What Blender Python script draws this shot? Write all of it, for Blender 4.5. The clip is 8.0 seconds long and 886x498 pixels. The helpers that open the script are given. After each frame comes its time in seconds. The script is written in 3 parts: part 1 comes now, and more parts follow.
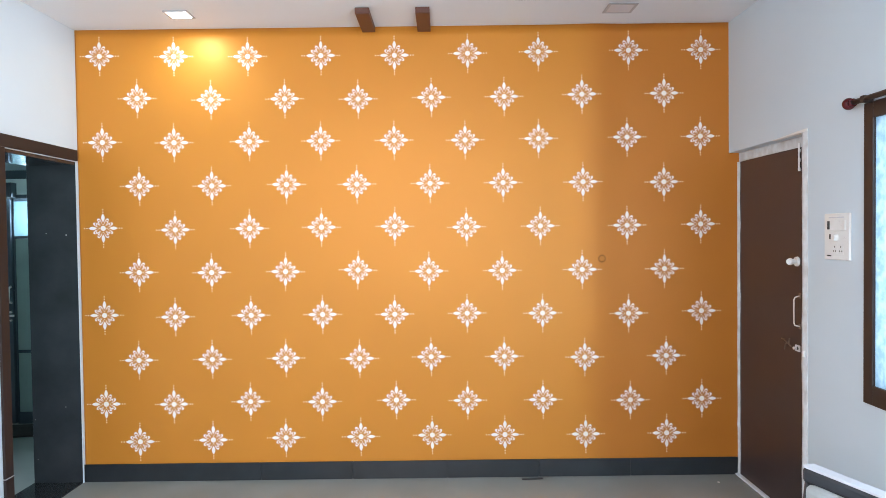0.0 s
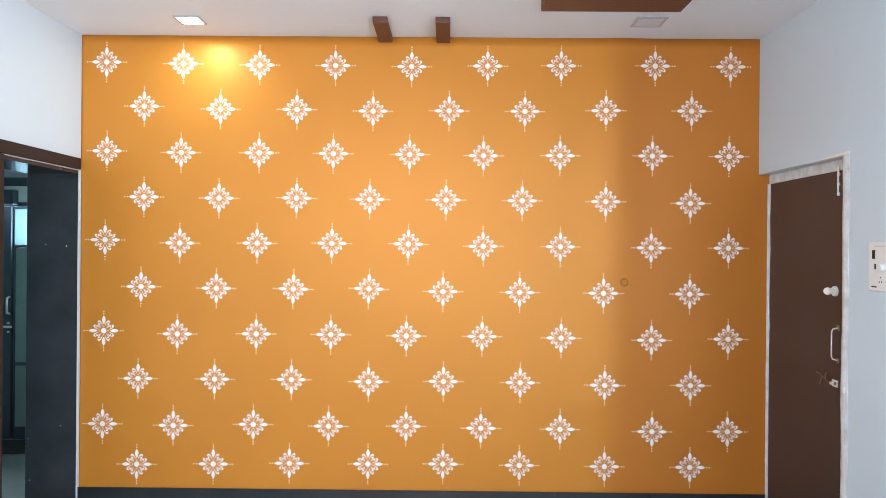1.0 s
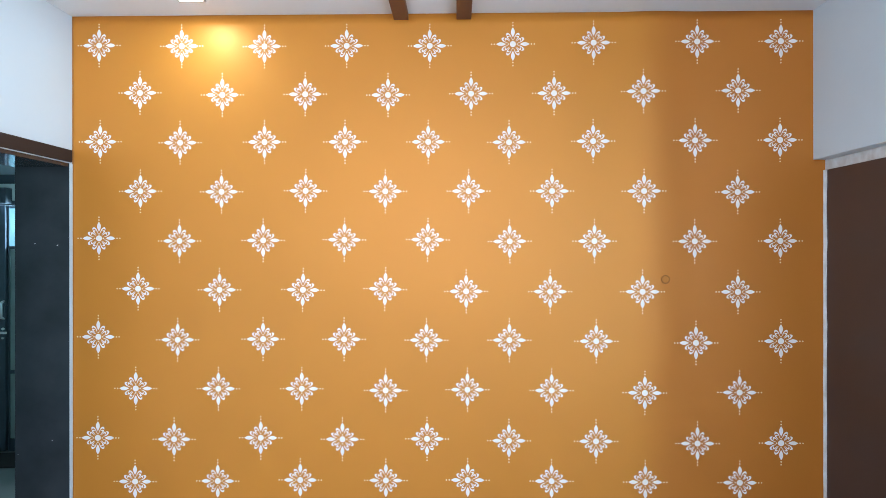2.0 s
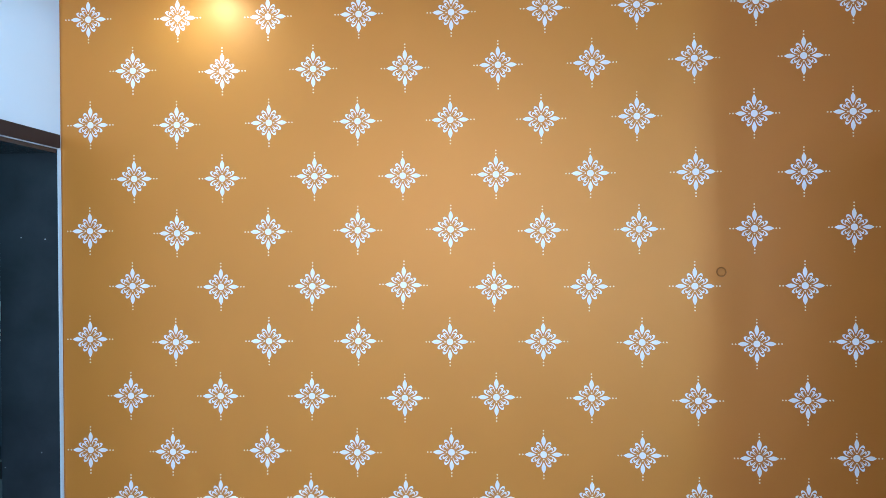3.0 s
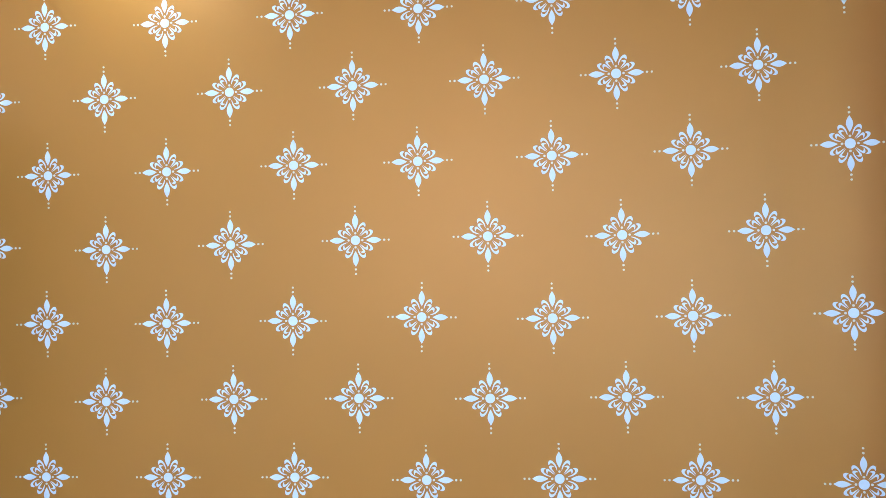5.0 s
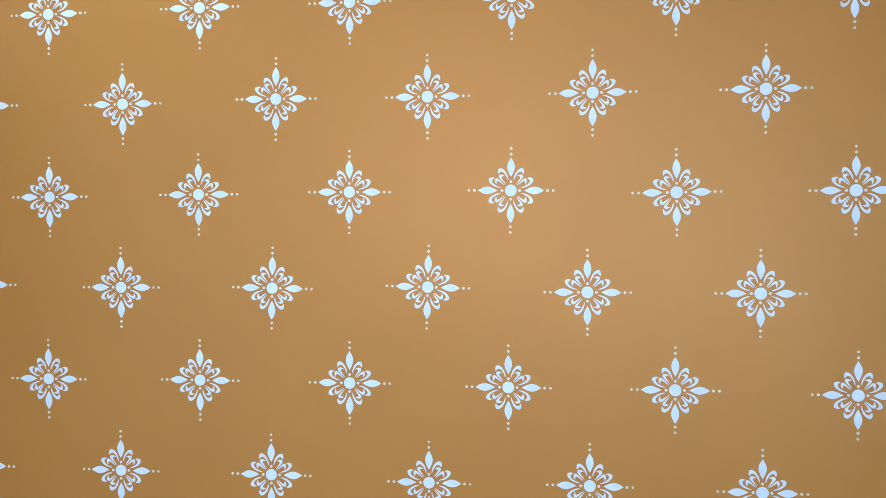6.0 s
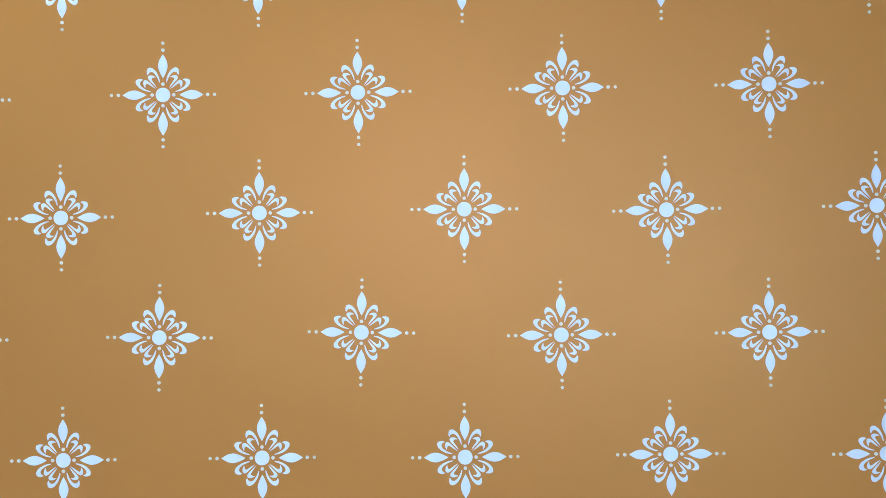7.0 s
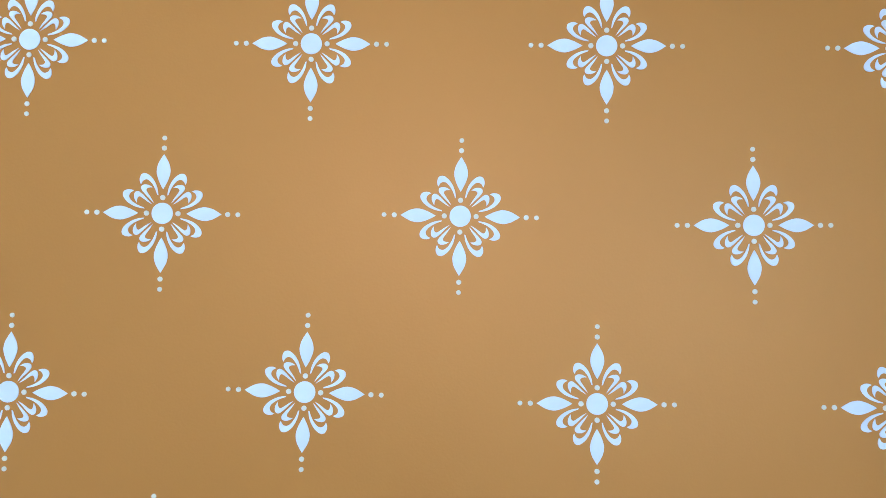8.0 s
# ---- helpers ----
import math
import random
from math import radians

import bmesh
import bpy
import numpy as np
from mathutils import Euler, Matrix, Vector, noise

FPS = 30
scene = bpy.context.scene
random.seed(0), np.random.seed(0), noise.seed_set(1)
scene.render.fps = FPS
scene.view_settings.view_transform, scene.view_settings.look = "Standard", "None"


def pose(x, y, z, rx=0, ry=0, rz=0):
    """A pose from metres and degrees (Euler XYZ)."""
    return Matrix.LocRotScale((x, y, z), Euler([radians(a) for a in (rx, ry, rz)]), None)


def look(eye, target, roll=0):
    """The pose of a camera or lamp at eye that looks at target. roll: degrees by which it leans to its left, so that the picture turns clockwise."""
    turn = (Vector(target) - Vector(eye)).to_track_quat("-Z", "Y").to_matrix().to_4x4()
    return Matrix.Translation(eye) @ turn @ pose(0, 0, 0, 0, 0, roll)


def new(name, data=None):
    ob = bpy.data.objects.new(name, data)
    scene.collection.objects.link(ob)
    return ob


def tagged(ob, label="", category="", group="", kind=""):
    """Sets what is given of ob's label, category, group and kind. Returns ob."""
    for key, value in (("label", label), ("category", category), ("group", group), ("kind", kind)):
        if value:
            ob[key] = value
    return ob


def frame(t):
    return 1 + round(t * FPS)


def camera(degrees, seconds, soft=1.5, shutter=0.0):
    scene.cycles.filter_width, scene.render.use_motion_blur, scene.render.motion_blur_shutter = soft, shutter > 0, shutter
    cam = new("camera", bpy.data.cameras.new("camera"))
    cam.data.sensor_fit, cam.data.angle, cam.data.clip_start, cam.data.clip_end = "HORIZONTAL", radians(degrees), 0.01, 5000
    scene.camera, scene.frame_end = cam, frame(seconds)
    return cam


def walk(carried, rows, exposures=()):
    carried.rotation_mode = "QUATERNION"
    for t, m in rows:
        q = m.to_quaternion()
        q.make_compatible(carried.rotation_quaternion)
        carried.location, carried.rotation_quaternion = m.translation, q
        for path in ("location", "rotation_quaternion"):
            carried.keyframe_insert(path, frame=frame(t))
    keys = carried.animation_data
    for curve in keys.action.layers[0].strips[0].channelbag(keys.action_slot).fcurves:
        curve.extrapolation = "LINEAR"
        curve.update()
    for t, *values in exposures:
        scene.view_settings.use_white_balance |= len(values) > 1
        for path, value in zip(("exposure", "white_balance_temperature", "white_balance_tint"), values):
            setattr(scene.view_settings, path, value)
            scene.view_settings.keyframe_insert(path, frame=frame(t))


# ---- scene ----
from mathutils.geometry import tessellate_polygon

cam = camera(68.4, 8.0, soft=0.8)
PATH = [
    (0, (2.368, -4.255, 1.597), (2.368, -2.255, 1.551), -0.7),
    (0.3, (2.33, -4.248, 1.61), (2.288, -2.249, 1.578), -0.76),
    (0.5, (2.318, -4.21, 1.595), (2.262, -2.212, 1.548), 0.2),
    (0.8, (2.304, -4.148, 1.63), (2.262, -2.148, 1.621), 0.43),
    (1, (2.299, -4.074, 1.628), (2.286, -2.074, 1.625), 0.5),
    (1.2, (2.269, -4.008, 1.607), (2.26, -2.008, 1.579), -0.4),
    (2.3, (2.219, -3.596, 1.591), (2.162, -1.597, 1.597), -0.1),
    (2.5, (2.213, -3.506, 1.556), (2.142, -1.507, 1.528), -0.4),
    (2.8, (2.192, -3.409, 1.561), (2.082, -1.413, 1.53), -0.14),
    (3, (2.201, -3.329, 1.556), (2.09, -1.332, 1.553), -0.5),
    (3.3, (2.162, -3.209, 1.576), (2.065, -1.212, 1.572), -0.12),
    (3.5, (2.165, -3.11, 1.563), (2.075, -1.112, 1.554), 0.1),
    (4, (2.143, -2.876, 1.562), (1.986, -0.883, 1.612), -0.7),
    (4.3, (2.15, -2.692, 1.587), (1.967, -0.701, 1.607), 0.32),
    (4.5, (2.149, -2.572, 1.583), (1.983, -0.579, 1.609), 0.2),
    (4.8, (2.129, -2.429, 1.581), (1.946, -0.437, 1.618), -0.44),
    (5, (2.114, -2.323, 1.573), (1.926, -0.332, 1.605), -1.6),
    (5.2, (2.09, -2.232, 1.532), (1.914, -0.24, 1.504), -1.0),
    (6.3, (2.045, -1.799, 1.515), (1.849, 0.191, 1.479), 0.0),
    (6.5, (2.044, -1.725, 1.544), (1.892, 0.269, 1.578), -0.1),
    (7, (2.03, -1.519, 1.545), (1.997, 0.481, 1.564), -1.0),
    (7.3, (2.038, -1.384, 1.536), (2.068, 0.616, 1.551), -1.14),
    (7.5, (2.046, -1.275, 1.542), (2.067, 0.725, 1.57), -0.3),
    (7.8, (2.036, -1.129, 1.549), (2.005, 0.87, 1.594), -0.43),
    (8, (2.039, -1.045, 1.563), (2.02, 0.954, 1.631), 0.6),
]
EXPOSURES = [(0.0, 0.48, 6750, 16), (1.2, 0.48, 6750, 16), (2.3, 0.31, 5600, 9), (2.6, 0.24, 5260, 8), (3.5, 0.17, 4960, 8), (5.0, 0.08, 4820, 8), (8.0, -0.03, 4800, 8)]
walk(cam, [(t, look(eye, target, roll)) for t, eye, target, roll in PATH], EXPOSURES)

# ---- plan, in metres: x along the painted wall, y into it, z up ----
W = 4.232          # room width, painted wall
H = 2.943          # ceiling
BACK = -5.5        # wall behind the camera
RECESS = 0.066     # depth of the front door's recess

# ---- light ----
world = bpy.data.worlds.new("sky")
scene.world = world
world.use_nodes = True
wn = world.node_tree.nodes
sky = wn.new("ShaderNodeTexSky")
sky.sky_type, sky.sun_disc = "NISHITA", False
sky.sun_elevation, sky.sun_rotation = radians(50), radians(200)
world.node_tree.links.new(sky.outputs[0], wn["Background"].inputs[0])
wn["Background"].inputs[1].default_value = 0.10


def area_lamp(name, m, sx, sy, watts, colour, spread=180):
    lamp = bpy.data.lights.new(name, "AREA")
    lamp.shape, lamp.size, lamp.size_y = "RECTANGLE", sx, sy
    lamp.energy, lamp.color, lamp.spread = watts, colour, radians(spread)
    ob = new(name, lamp)
    ob.matrix_world = m
    return ob


EAST_WATTS, BACK_WATTS, LED_WATTS = 134, 61, 3.5
DAYLIGHT = (0.72, 0.88, 1.0)
BACK_TINT = (0.98, 0.93, 0.87)
# main light: a lamp added in an unseen opening of the east wall
area_lamp("unseen_east_daylight", look((W + 0.21, -4.30, 1.25), (0, -4.30, 1.25)), 1.18, 1.98, EAST_WATTS, DAYLIGHT)
# added warm fill behind the camera, for the sheen on the painted wall
area_lamp("added_back_fill", look((1.75, BACK - 0.05, 2.08), (1.75, 0, 2.08)), 1.5, 1.25, BACK_WATTS, BACK_TINT)
area_lamp("ceiling_led", look((0.793, -0.292, H - 0.012), (0.793, -0.292, 0)), 0.10, 0.10, LED_WATTS, (0.74, 0.97, 0.97))
area_lamp("passage_daylight", look((-1.06, 1.50, 1.77), (-1.06, 0.0, 1.4)), 0.48, 0.30, 52, (0.62, 0.86, 1.0))

# ---- materials ----


def material(name, colour, rough=0.5, spread=0.06, scale=3.0, grain=0.0, grain_scale=180.0, metal=0.0, stretch=(1, 1, 1), second=None, spec=0.5, rough_var=0.08):
    m = bpy.data.materials.new(name)
    m.use_nodes = True
    n, l = m.node_tree.nodes, m.node_tree.links
    b = n["Principled BSDF"]
    co = n.new("ShaderNodeTexCoord")
    mp = n.new("ShaderNodeMapping")
    mp.inputs["Scale"].default_value = stretch
    l.new(co.outputs["Object"], mp.inputs[0])
    big = n.new("ShaderNodeTexNoise")
    big.inputs["Scale"].default_value, big.inputs["Detail"].default_value = scale, 6
    l.new(mp.outputs[0], big.inputs["Vector"])
    ramp = n.new("ShaderNodeValToRGB")
    dark = second or tuple(c * (1 - spread) for c in colour)
    light = tuple(min(1, c * (1 + spread)) for c in colour)
    ramp.color_ramp.elements[0].position, ramp.color_ramp.elements[1].position = 0.15, 0.85
    ramp.color_ramp.elements[0].color, ramp.color_ramp.elements[1].color = (*dark, 1), (*light, 1)
    l.new(big.outputs[0], ramp.inputs[0])
    l.new(ramp.outputs[0], b.inputs["Base Color"])
    rr = n.new("ShaderNodeMapRange")
    rr.inputs[3].default_value, rr.inputs[4].default_value = max(0.02, rough - rough_var), min(1, rough + rough_var)
    l.new(big.outputs[0], rr.inputs[0])
    l.new(rr.outputs[0], b.inputs["Roughness"])
    b.inputs["Metallic"].default_value = metal
    b.inputs["Specular IOR Level"].default_value = spec
    if grain:
        fine = n.new("ShaderNodeTexNoise")
        fine.inputs["Scale"].default_value, fine.inputs["Detail"].default_value = grain_scale, 3
        l.new(mp.outputs[0], fine.inputs["Vector"])
        bump = n.new("ShaderNodeBump")
        bump.inputs["Strength"].default_value, bump.inputs["Distance"].default_value = grain, 0.002
        l.new(fine.outputs[0], bump.inputs["Height"])
        l.new(bump.outputs[0], b.inputs["Normal"])
    return m


def glowing(name, colour, strength):
    m = bpy.data.materials.new(name)
    m.use_nodes = True
    b = m.node_tree.nodes["Principled BSDF"]
    b.inputs["Base Color"].default_value = (*colour, 1)
    b.inputs["Emission Color"].default_value = (*colour, 1)
    b.inputs["Emission Strength"].default_value = strength
    return m


ORANGE = (0.628, 0.234, 0.029)
# a pearl emulsion: its sheen carries the colour of the paint
M_ORANGE = material("orange_pearl_wall_paint", ORANGE, 0.45, 0.06, 1.3, 0.10, 260, metal=0.19, spec=0.35, rough_var=0.02)
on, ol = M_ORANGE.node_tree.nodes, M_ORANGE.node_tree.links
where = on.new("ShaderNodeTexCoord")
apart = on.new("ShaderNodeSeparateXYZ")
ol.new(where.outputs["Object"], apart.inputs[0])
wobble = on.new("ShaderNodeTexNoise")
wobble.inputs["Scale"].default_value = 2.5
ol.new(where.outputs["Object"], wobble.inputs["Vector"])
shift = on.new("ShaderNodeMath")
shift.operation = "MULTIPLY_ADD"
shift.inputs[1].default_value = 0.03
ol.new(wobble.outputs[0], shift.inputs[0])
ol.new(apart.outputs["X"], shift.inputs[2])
# darkening of the wall's end, beyond the patched strip: shade put into the paint
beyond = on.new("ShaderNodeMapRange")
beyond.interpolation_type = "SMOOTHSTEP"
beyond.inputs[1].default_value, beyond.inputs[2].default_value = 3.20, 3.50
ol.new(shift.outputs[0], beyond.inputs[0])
end_shade = on.new("ShaderNodeMix")
end_shade.data_type, end_shade.blend_type = "RGBA", "MULTIPLY"
ol.new(beyond.outputs[0], end_shade.inputs["Factor"])
ol.new(on["Principled BSDF"].inputs["Base Color"].links[0].from_socket, end_shade.inputs[6])
end_shade.inputs[7].default_value = (0.87, 0.78, 0.80, 1)
ol.new(end_shade.outputs[2], on["Principled BSDF"].inputs["Base Color"])
# darker orange: shading around the cover's raised rim, put into its colour
M_RIM_SHADE = material("rim_shade_orange", (0.33, 0.122, 0.022), 0.6, 0.15, 60, spec=0.12)
M_COVER = material("cover_orange_paint", (0.50, 0.183, 0.030), 0.5, 0.06, 60, spec=0.2)
M_STENCIL = material("white_stencil_paint", (0.94, 0.86, 0.81), 0.5, 0.05, 30, 0.15, 300)
M_CREAM = material("cream_dot_paint", (0.91, 0.76, 0.55), 0.5, 0.05, 40)
M_WHITE = material("white_wall_paint", (0.63, 0.72, 0.785), 0.55, 0.03, 1.5, 0.10, 220)
M_CEIL = material("ceiling_paint", (0.80, 0.83, 0.86), 0.6, 0.03, 1.2, 0.08, 200)
M_FLOOR = material("beige_floor_tile", (0.285, 0.30, 0.29), 0.22, 0.10, 2.2, 0.02, 90)
M_GRANITE = material("black_granite", (0.030, 0.034, 0.040), 0.12, 0.35, 5, 0.015, 40, rough_var=0.04)
M_SKIRT = material("dark_skirting_tile", (0.017, 0.021, 0.025), 0.35, 0.3, 8, 0.04, 120)
M_WALNUT = material("brown_wood_laminate", (0.032, 0.020, 0.019), 0.55, 0.0, 9, 0.10, 60, stretch=(6, 6, 0.5), second=(0.020, 0.014, 0.014), spec=0.3)
M_BEAMWOOD = material("brown_ceiling_wood", (0.13, 0.045, 0.030), 0.45, 0.0, 9, 0.10, 60, stretch=(6, 0.5, 6), second=(0.09, 0.03, 0.02))
M_DOOR = material("dark_brown_door_laminate", (0.070, 0.046, 0.045), 0.38, 0.0, 3.2, 0.06, 90, stretch=(1, 1.5, 0.6), second=(0.040, 0.027, 0.026), rough_var=0.14)
M_PLASTER = material("rough_white_plaster", (0.84, 0.88, 0.91), 0.8, 0.0, 14, 0.6, 60, second=(0.50, 0.46, 0.43))
M_DULL = material("dull_brass", (0.27, 0.235, 0.205), 0.45, 0.1, 40, metal=1.0)
M_ALU = material("satin_aluminium", (0.86, 0.86, 0.86), 0.45, 0.03, 20, metal=0.4)
M_PLASTIC = material("white_switch_plastic", (0.82, 0.82, 0.80), 0.30, 0.02, 20)
M_BLACK = material("black_plastic", (0.02, 0.02, 0.022), 0.35, 0.2, 30)
M_FRAME = material("dark_window_wood", (0.038, 0.028, 0.027), 0.45, 0.0, 10, 0.1, 60, stretch=(6, 6, 0.5), second=(0.030, 0.017, 0.014))
M_MAROON = material("maroon_lacquer", (0.10, 0.012, 0.016), 0.22, 0.15, 20)
M_PANELRIM = material("led_rim_white", (0.45, 0.45, 0.47), 0.4, 0.02, 20)
M_DIFFUSER = material("unlit_diffuser", (0.62, 0.62, 0.66), 0.35, 0.02, 20)
M_LIT = glowing("lit_diffuser", (1.0, 0.96, 0.88), 14)
M_SLATE = material("slate_blue_door_laminate", (0.06, 0.078, 0.10), 0.25, 0.15, 3)
M_GREEN = material("grey_green_panel", (0.26, 0.33, 0.31), 0.45, 0.12, 6)
M_PALEGREEN = material("pale_green_paint", (0.42, 0.55, 0.50), 0.6, 0.05, 2)
M_LOFT = material("white_loft_paint", (0.76, 0.83, 0.80), 0.6, 0.05, 3)
M_MAT = material("dark_brown_coir", (0.030, 0.026, 0.024), 0.95, 0.3, 30, 0.8, 120)
M_DARKMETAL = material("dark_grey_tube", (0.035, 0.038, 0.045), 0.35, 0.2, 20)
M_PAD = material("pale_grey_vinyl", (0.34, 0.36, 0.36), 0.5, 0.05, 12, 0.15, 150)
M_TOPLIGHT = material("tinted_glass", (0.30, 0.50, 0.56), 0.2, 0.1, 8)
M_SKYCARD = glowing("hazy_daylight", (0.62, 0.82, 1.0), 2.1)
sn, sl = M_SKYCARD.node_tree.nodes, M_SKYCARD.node_tree.links
haze = sn.new("ShaderNodeTexNoise")
haze.inputs["Scale"].default_value, haze.inputs["Detail"].default_value = 7, 8
hazy = sn.new("ShaderNodeValToRGB")
hazy.color_ramp.elements[0].position, hazy.color_ramp.elements[1].position = 0.35, 0.62
hazy.color_ramp.elements[0].color, hazy.color_ramp.elements[1].color = (0.45, 0.66, 0.82, 1), (0.72, 0.88, 1.0, 1)
sl.new(haze.outputs[0], hazy.inputs[0])
sl.new(hazy.outputs[0], sn["Principled BSDF"].inputs["Emission Color"])

M_FROST = bpy.data.materials.new("frosted_glass")
M_FROST.use_nodes = True
fn, fl = M_FROST.node_tree.nodes, M_FROST.node_tree.links
through_light = fn.new("ShaderNodeBsdfTranslucent")
frost = fn.new("ShaderNodeTexNoise")
frost.inputs["Scale"].default_value, frost.inputs["Detail"].default_value = 24, 9
frosty = fn.new("ShaderNodeValToRGB")
frosty.color_ramp.elements[0].position, frosty.color_ramp.elements[1].position = 0.38, 0.60
frosty.color_ramp.elements[0].color, frosty.color_ramp.elements[1].color = (0.54, 0.68, 0.76, 1), (0.80, 0.90, 0.95, 1)
both = fn.new("ShaderNodeMixShader")
both.inputs[0].default_value = 0.8
fb = fn["Principled BSDF"]
fb.inputs["Roughness"].default_value = 0.15
place = fn.new("ShaderNodeTexCoord")
fl.new(place.outputs["Object"], frost.inputs["Vector"])
fl.new(frost.outputs[0], frosty.inputs[0])
fl.new(frosty.outputs[0], through_light.inputs[0])
fl.new(frosty.outputs[0], fb.inputs["Base Color"])
fl.new(fb.outputs[0], both.inputs[1])
fl.new(through_light.outputs[0], both.inputs[2])
fl.new(both.outputs[0], fn["Material Output"].inputs[0])

tn, tl = M_TOPLIGHT.node_tree.nodes, M_TOPLIGHT.node_tree.links
soft_light = tn.new("ShaderNodeBsdfTranslucent")
soft_light.inputs[0].default_value = (0.018, 0.030, 0.034, 1)
mixed = tn.new("ShaderNodeMixShader")
mixed.inputs[0].default_value = 0.6
tl.new(tn["Principled BSDF"].outputs[0], mixed.inputs[1])
tl.new(soft_light.outputs[0], mixed.inputs[2])
tl.new(mixed.outputs[0], tn["Material Output"].inputs[0])

# ---- mesh helpers ----


def box(bm, x0, y0, z0, x1, y1, z1, bevel=0.0, seg=2):
    made = bmesh.ops.create_cube(bm, size=1.0)["verts"]
    bmesh.ops.transform(bm, verts=made, matrix=Matrix.LocRotScale(((x0 + x1) / 2, (y0 + y1) / 2, (z0 + z1) / 2), None, (abs(x1 - x0), abs(y1 - y0), abs(z1 - z0))))
    if bevel:
        edges = list({e for v in made for e in v.link_edges})
        bmesh.ops.bevel(bm, geom=edges, offset=bevel, segments=seg, affect="EDGES", profile=0.5)


def one_box(*args, **kw):
    bm = bmesh.new()
    box(bm, *args, **kw)
    return bm


def rod(bm, a, b, r0, r1=None, seg=16):
    a, b = Vector(a), Vector(b)
    m = Matrix.Translation((a + b) / 2) @ (b - a).to_track_quat("Z", "Y").to_matrix().to_4x4()
    bmesh.ops.create_cone(bm, cap_ends=True, segments=seg, radius1=r0, radius2=r0 if r1 is None else r1, depth=(b - a).length, matrix=m)


def tube(points, r, seg=10):
    """A bent tube through the points, with round joints."""
    bm = bmesh.new()
    for a, b in zip(points, points[1:]):
        rod(bm, a, b, r, seg=seg)
    for p in points[1:-1]:
        bmesh.ops.create_uvsphere(bm, u_segments=seg, v_segments=8, radius=r, matrix=Matrix.Translation(p))
    return bm


def mesh_of(name, bm, mat, smooth=False):
    me = bpy.data.meshes.new(name)
    bmesh.ops.recalc_face_normals(bm, faces=bm.faces)
    bm.to_mesh(me)
    bm.free()
    me.materials.append(mat)
    if smooth:
        me.polygons.foreach_set("use_smooth", [True] * len(me.polygons))
    return me


def part(name, bm, mat, parent=None, label="", smooth=False):
    ob = new(name, mesh_of(name, bm, mat, smooth))
    ob.parent = parent
    return tagged(ob, label) if label else ob


def thing(name, x, y, z, label, category, kind="", group="", turn=0):
    ob = new(name)
    ob.empty_display_size = 0.05
    ob.matrix_world = pose(x, y, z, 0, 0, turn)
    return tagged(ob, label, category, group, kind)


def structure(name, bm, mat, label, category):
    return tagged(part(name, bm, mat), label, category, kind="structure")


def pierced_wall(us, zs, holes, at, thick, axis):
    """A thick wall on a grid of breaks along it and up it; the cells named in holes are open right through."""
    bm = bmesh.new()
    vs = {}

    def v(u, z, d):
        key = (round(u, 4), round(z, 4), round(d, 4))
        if key not in vs:
            vs[key] = bm.verts.new((d, u, z) if axis == "x" else (u, d, z))
        return vs[key]

    def solid(i, j):
        return 0 <= i < len(us) - 1 and 0 <= j < len(zs) - 1 and (i, j) not in holes

    for i in range(len(us) - 1):
        for j in range(len(zs) - 1):
            if not solid(i, j):
                continue
            u0, u1, z0, z1, a, b = us[i], us[i + 1], zs[j], zs[j + 1], at, at + thick
            for d in (a, b):
                bm.faces.new([v(u0, z0, d), v(u1, z0, d), v(u1, z1, d), v(u0, z1, d)])
            for di, dj, p, q in ((-1, 0, (u0, z0), (u0, z1)), (1, 0, (u1, z0), (u1, z1)), (0, -1, (u0, z0), (u1, z0)), (0, 1, (u0, z1), (u1, z1))):
                if not solid(i + di, j + dj):
                    bm.faces.new([v(*p, a), v(*q, a), v(*q, b), v(*p, b)])
    return bm


# ---- setting ----


def smooth_step(a, b, x):
    t = min(1, max(0, (x - a) / (b - a)))
    return t * t * (3 - 2 * t)


def relief(x, z):
    """How far the plaster stands proud: a patched strip that ends at the round cover, and slow unevenness."""
    strip = 0.012 * smooth_step(3.10, 3.36, x) * (1 - smooth_step(3.35, 3.58, x)) * smooth_step(0.3, 1.0, z)
    strip += 0.004 * max(0.0, x - 3.58)
    return strip + 0.004 + 0.0012 * (1 + noise.noise(Vector((x * 1.1, z * 0.7, 3.0))))


def painted_wall():
    bm = bmesh.new()
    nx, nz, x0, x1 = 260, 48, 0.0, W + 0.24
    grid = [[bm.verts.new((x0 + (x1 - x0) * i / nx, -relief(x0 + (x1 - x0) * i / nx, H * j / nz), H * j / nz)) for j in range(nz + 1)] for i in range(nx + 1)]
    for i in range(nx):
        for j in range(nz):
            bm.faces.new([grid[i][j], grid[i + 1][j], grid[i + 1][j + 1], grid[i][j + 1]])
    rim = [e for e in bm.edges if len(e.link_faces) == 1]
    out = bmesh.ops.extrude_edge_only(bm, edges=rim)["geom"]
    for g in out:
        if isinstance(g, bmesh.types.BMVert):
            g.co.y = 0.15
    ends = [g for g in out if isinstance(g, bmesh.types.BMEdge)]
    bmesh.ops.holes_fill(bm, edges=ends, sides=0)
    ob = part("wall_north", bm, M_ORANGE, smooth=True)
    return tagged(ob, "orange satin painted wall with white stencilled flower motifs", "wall", kind="structure")


